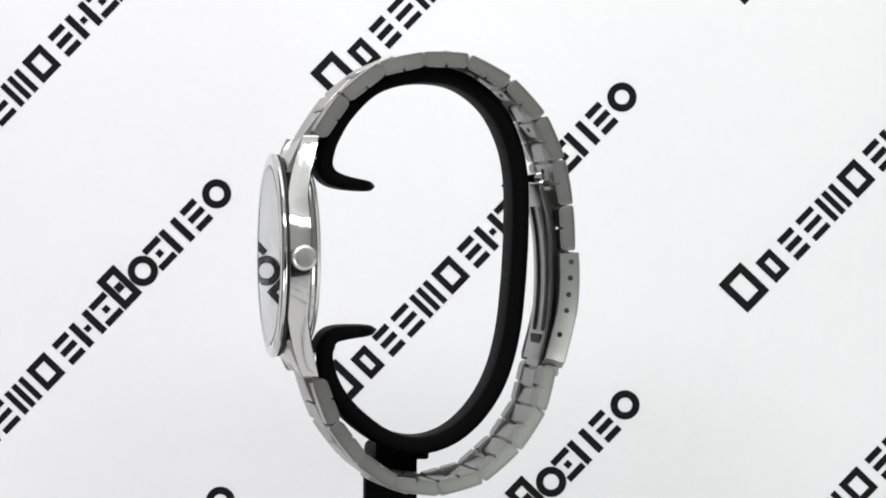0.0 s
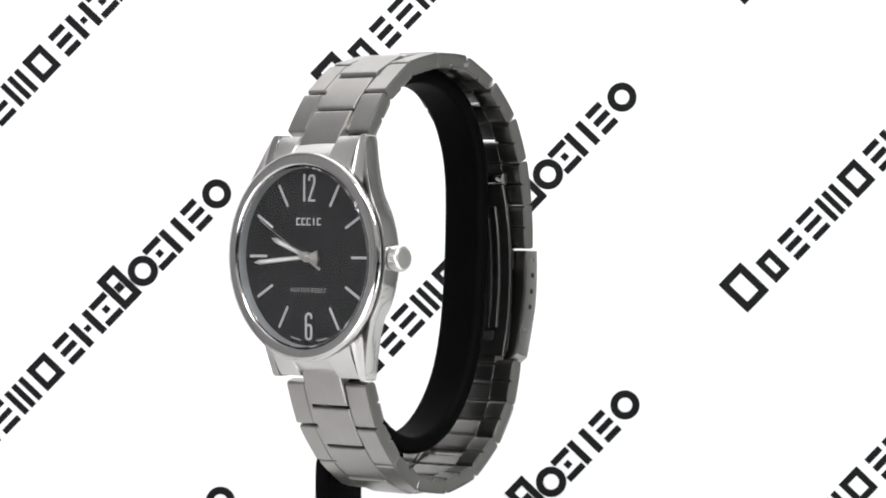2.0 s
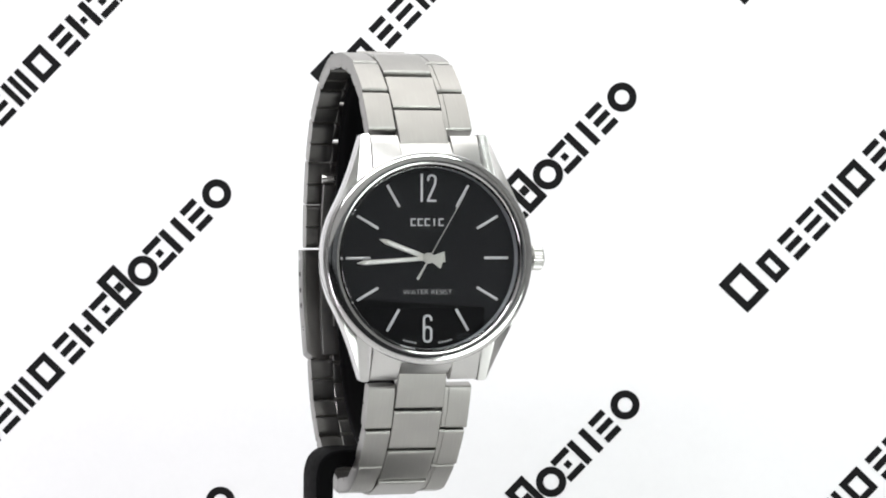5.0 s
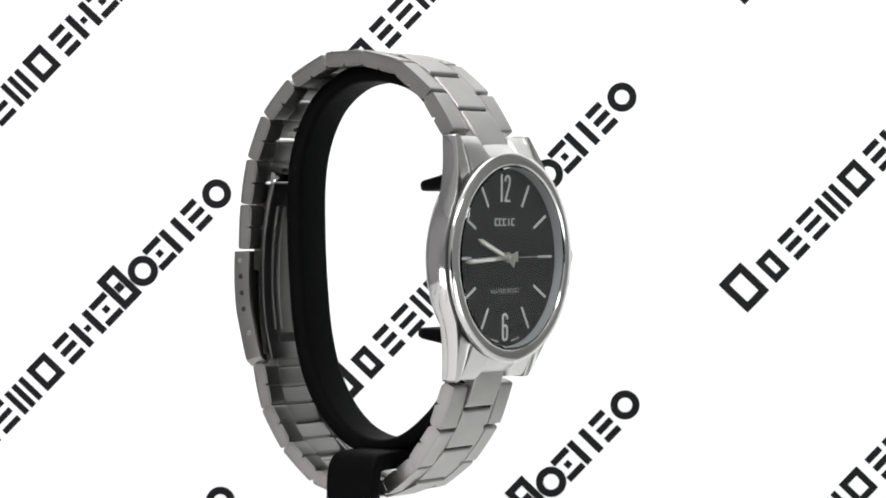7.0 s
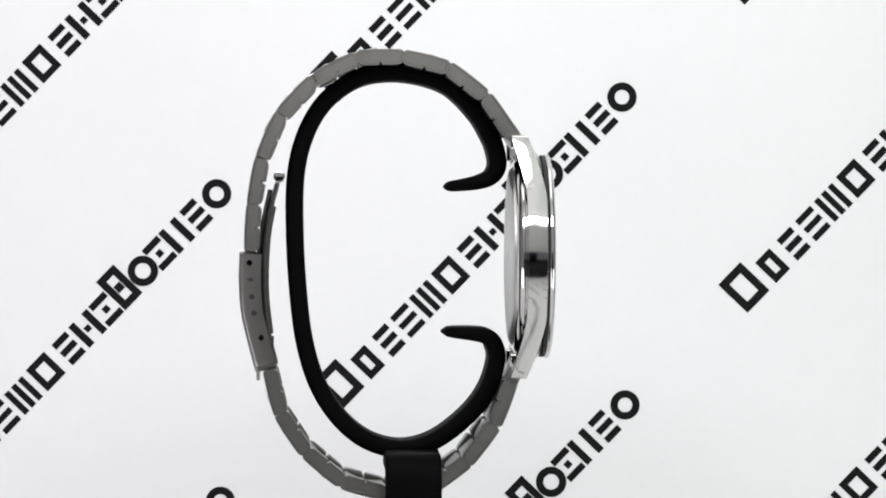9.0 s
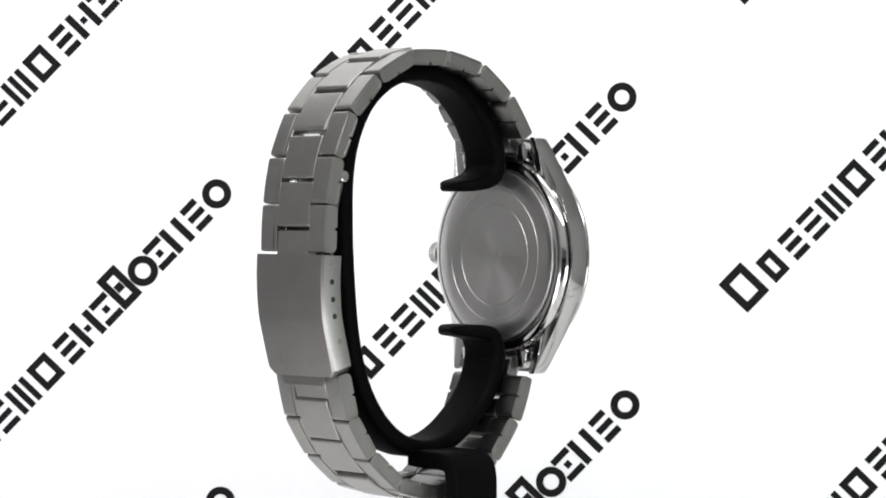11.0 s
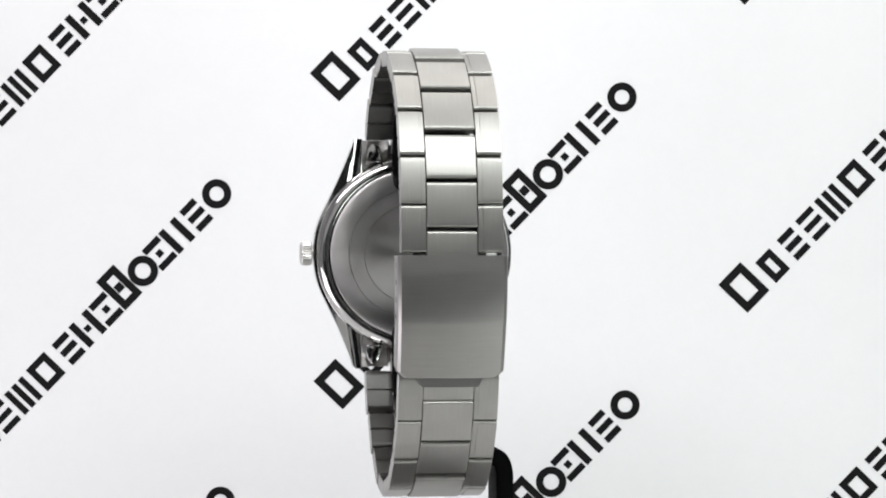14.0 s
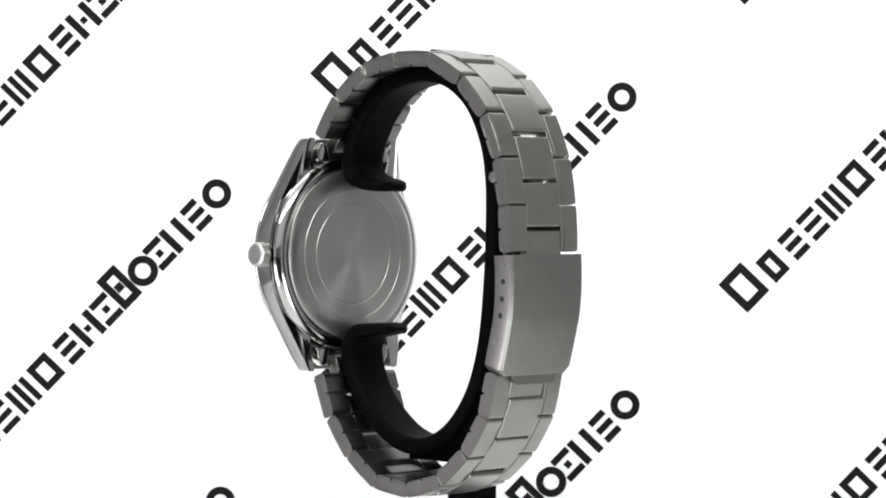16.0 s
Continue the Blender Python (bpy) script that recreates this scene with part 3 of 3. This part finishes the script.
def side_link_mesh(wide, mirror):
    """A folded side link: a broad outer run and a narrow inner step, with the seam of the fold on its flank."""
    outer_w = wide - 0.9
    bm, caps = prism(link_section(8.25, LINK_T), 0.0, outer_w, "x")
    flank = caps[1]
    bmesh.ops.inset_region(bm, faces=[flank], thickness=0.34, depth=0.0)
    bmesh.ops.inset_region(bm, faces=[flank], thickness=0.05, depth=-0.07)
    bmesh.ops.inset_region(bm, faces=[flank], thickness=0.05, depth=0.07)
    bm2, caps2 = prism(link_section(8.25, LINK_T - 0.25), -0.86, 0.02, "x")
    for v in bm2.verts:
        v.co.z -= 0.1
    for b in (bm, bm2):
        edges = [e for e in b.edges if len(e.link_faces) == 2 and e.calc_face_angle(0) > radians(70) and abs(e.verts[0].co.x - e.verts[1].co.x) < 1e-6
                 and (abs(e.verts[0].co.x) < 1e-6 or abs(e.verts[0].co.x - outer_w) < 1e-6 or b is bm2)]
        bmesh.ops.bevel(b, geom=edges, offset=0.24 if b is bm else 0.1, segments=3, affect="EDGES", profile=0.5, clamp_overlap=True)
    me = bpy.data.meshes.new("step")
    bm2.to_mesh(me)
    bm2.free()
    bm.from_mesh(me)
    bpy.data.meshes.remove(me)
    if mirror:
        for v in bm.verts:
            v.co.x = -v.co.x
        bmesh.ops.reverse_faces(bm, faces=bm.faces)
    return bm


SIDE, CENTRE = {}, {}
CENTRE_W = 8.9


def side_link(a, b, wide):
    a, b = Vector(a), Vector(b)
    d = (b - a).normalized()
    mid = (a + b) / 2 + Vector((-d.y, d.x)) * 0.4
    turn = math.atan2(d.y, d.x)
    each = (wide - CENTRE_W) / 2 - 0.06
    for s in (1, -1):
        key = (round(wide, 2), s)
        x = s * (CENTRE_W / 2 + 0.06 + 0.9)
        if key not in SIDE:
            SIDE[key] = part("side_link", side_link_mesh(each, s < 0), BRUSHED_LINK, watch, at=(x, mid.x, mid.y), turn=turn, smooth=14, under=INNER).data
        else:
            part("side_link", SIDE[key], None, watch, at=(x, mid.x, mid.y), turn=turn)


def centre_link(p, d, length=7.92):
    d = Vector(d).normalized()
    turn = math.atan2(d.y, d.x)
    if length not in CENTRE:
        bm, caps = prism(link_section(length, LINK_T - 0.35, 0.14, 0.55), -CENTRE_W / 2, CENTRE_W / 2, "x")
        edges = [e for e in bm.edges if len(e.link_faces) == 2 and e.calc_face_angle(0) > radians(70)]
        bmesh.ops.bevel(bm, geom=edges, offset=0.18, segments=2, affect="EDGES", profile=0.5, clamp_overlap=True)
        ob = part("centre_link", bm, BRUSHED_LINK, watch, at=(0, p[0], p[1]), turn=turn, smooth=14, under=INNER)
        CENTRE[length] = ob.data
    else:
        ob = part("centre_link", CENTRE[length], None, watch, at=(0, p[0], p[1]), turn=turn)
    return ob


SLOT = []


def pin_slot(link):
    """The dark oval through which a link's pin is reached, on its inner face."""
    if not SLOT:
        bm, _ = prism([(0.85 * math.cos(i * math.pi / 8), 0.45 * math.sin(i * math.pi / 8)) for i in range(16)], -0.04, 0.04, "z")
        bmesh.ops.scale(bm, vec=(MM, MM, MM), verts=bm.verts)
        me = bpy.data.meshes.new("pin_slot")
        bm.to_mesh(me)
        bm.free()
        me.materials.append(DARK_HOLE)
        SLOT.append(me)
    ob = new("pin_slot", SLOT[0])
    ob.parent = link
    ob.location = (0, 0.0016, -(LINK_T - 0.33) * MM)
    tagged(ob, "dark oval slot")


for joints, wides in ((upper, up_wide), (lower, low_wide)):
    for i, w in enumerate(wides):
        side_link(joints[i], joints[i + 1], w)
    for i, p in enumerate(joints):
        a = Vector(joints[max(i - 1, 0)])
        b = Vector(joints[min(i + 1, len(joints) - 1)])
        d = (b - a).normalized()
        c = Vector(p) + Vector((-d.y, d.x)) * 0.2
        if joints is lower and i == 0:
            c += d * 1.2
        if joints is upper and i == 0:
            c += Vector((-d.y, d.x)) * 0.7 + d * 0.45
        if joints is lower and i == len(joints) - 1:
            c += Vector((-d.y, d.x)) * 0.7 - d * 0.45
        made = centre_link(c, d)
        if joints is upper and 3 <= i <= 8:
            pin_slot(made)

# folding clasp
cover_line = [(35.3, 0.6), (35.45, -3.0), (35.35, -7.0), (35.0, -10.4), (34.6, -12.3), (33.8, -15.6), (32.4, -20.8)]


def clasp_cover():
    bm = bmesh.new()
    rows = []
    pts = smooth_line(cover_line, 5)
    for i, p in enumerate(pts):
        d = (pts[min(i + 1, len(pts) - 1)] - pts[max(i - 1, 0)]).normalized()
        nrm = Vector((d.y, -d.x)) * -1
        if nrm.x < 0:
            nrm = -nrm
        w = (19.5 - 0.5 * i / len(pts)) / 2
        end = (pts[-1] - p).length
        if end < 1.6:
            w -= 1.2 - math.sqrt(1.44 - (1.2 * (1 - end / 1.6)) ** 2)
        depth = 3.9
        shape = [(-w, -depth), (-w, -0.85), (-w + 0.16, -0.35), (-w + 0.7, -0.02), (-w + 4, 0.14), (0, 0.2), (w - 4, 0.14), (w - 0.7, -0.02), (w - 0.16, -0.35), (w, -0.85), (w, -depth),
                 (w - 0.6, -depth), (w - 0.6, -1.4), (w - 1.5, -0.7), (0, -0.4), (-w + 1.5, -0.7), (-w + 0.6, -1.4), (-w + 0.6, -depth)]
        rows.append([bm.verts.new((x, p.x + nrm.x * t, p.y + nrm.y * t)) for x, t in shape])
    n = len(rows[0])
    for a, b in zip(rows, rows[1:]):
        for i in range(n):
            bm.faces.new((a[i], a[(i + 1) % n], b[(i + 1) % n], b[i]))
    bm.faces.new(rows[0])
    bm.faces.new(rows[-1][::-1])
    return bm


cover = part("clasp_cover", clasp_cover(), BRUSHED, watch, "brushed steel clasp cover", smooth=20)
bm, _ = prism(rounded([(-6.0, 0.4), (6.0, 0.4), (5.0, -1.7), (-5.0, -1.7)], [0, 0, 0.6, 0.6], 3), 0.0, 0.6)
part("clasp_lip", bm, BRUSHED, cover, at=(0, 31.75, -20.7), smooth=40)
for i, (y, z) in enumerate([(33.59, -1.09), (33.44, -4.07), (33.16, -7.12), (32.76, -10.06), (31.49, -14.45)]):
    for s in (1, -1):
        bm = bmesh.new()
        bmesh.ops.create_circle(bm, cap_ends=True, radius=0.5, segments=20, matrix=Matrix.Rotation(radians(90), 4, "Y"))
        top = bm.faces[:]
        ext = bmesh.ops.extrude_face_region(bm, geom=top)
        bmesh.ops.translate(bm, vec=(0.35 * s, 0, 0), verts=[v for v in ext["geom"] if isinstance(v, bmesh.types.BMVert)])
        x = s * (9.75 - 0.5 * (0.6 - z) / 21.4 / 2 - 0.32)
        part("spring_bar_hole" if i in (1, 2, 3) else "rivet", bm, DARK_HOLE if i in (1, 2, 3) else STEEL, cover, "dark round hole" if i in (1, 2, 3) else "small steel rivet", at=(x, y, z), smooth=40)
for i in range(5):
    x = -5.1 + 2.1 * i
    w = 1.7 if i != 1 else 0.3
    for x0, z0, z1 in ((x, 0.9, 1.15), (x, -0.95, -0.7), (x + w - 0.28, -0.95, 1.15)):
        part("stamped_bar", block(bmesh.new(), x0, x + w, -0.12, 0.03, z0, z1), BRUSHED, cover, "bar of a stamped maker's mark", at=(0, 33.24, -18.3), turn=radians(-15), smooth=0)


def blade(line, wide, thick, ridge):
    bm = swept_band(line, wide, thick, 0.3)
    for x in (-wide * 0.24, wide * 0.24):
        other = swept_band([(a - ridge, b) for a, b in line[1:-1]], wide * 0.16, thick, 0.35, centre=x)
        me = bpy.data.meshes.new("ridge")
        other.to_mesh(me)
        other.free()
        bm.from_mesh(me)
        bpy.data.meshes.remove(me)
    return bm


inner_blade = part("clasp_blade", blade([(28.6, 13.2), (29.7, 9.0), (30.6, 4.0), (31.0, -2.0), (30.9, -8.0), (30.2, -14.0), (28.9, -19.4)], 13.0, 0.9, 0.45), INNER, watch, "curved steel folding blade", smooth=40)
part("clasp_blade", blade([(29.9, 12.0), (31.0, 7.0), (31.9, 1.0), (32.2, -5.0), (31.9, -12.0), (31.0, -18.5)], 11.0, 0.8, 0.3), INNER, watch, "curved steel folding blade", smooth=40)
part("blade_slot", bevelled(block(bmesh.new(), -3.4, 3.4, 29.22, 29.6, -16.4, -14.7), 0.1, 1), DARK_HOLE, inner_blade, "dark slot for the catch", smooth=0)
bm, _ = prism([(1.05 * math.cos(i * math.pi / 8), 1.05 * math.sin(i * math.pi / 8)) for i in range(16)], -6.9, 6.9, "x")
bevelled(bm, 0.25, 2, 50)
part("clasp_pin", bm, STEEL, watch, "steel hinge pin of the clasp", at=(0, 28.3, 14.3), smooth=40)


# ---- motion ----
def motions():
    turn = [(t / 2, pose(0, 0, 0, 0, 0, SPIN * (t / 2 - FRONT))) for t in range(33)]
    walk(watch, turn)
    walk(stand, turn)
    rate = 30.0

    def hand_rows(y, at_front, speed):
        at = (ASKEW @ Vector((0, y, 0)) - Vector((AXIS[0], AXIS[1], 0))) * MM
        return [(t / 2, pose(at.x, at.y, 0, 0, at_front + speed * (t / 2 - 4.2), HEAD_TURN)) for t in range(33)]

    walk(second_hand, hand_rows(-19.65, 6.0, rate))
    walk(minute_hand, hand_rows(-19.3, 265.8, rate / 60))
    walk(hour_hand, hand_rows(-18.95, 290.5, rate / 720))


motions()
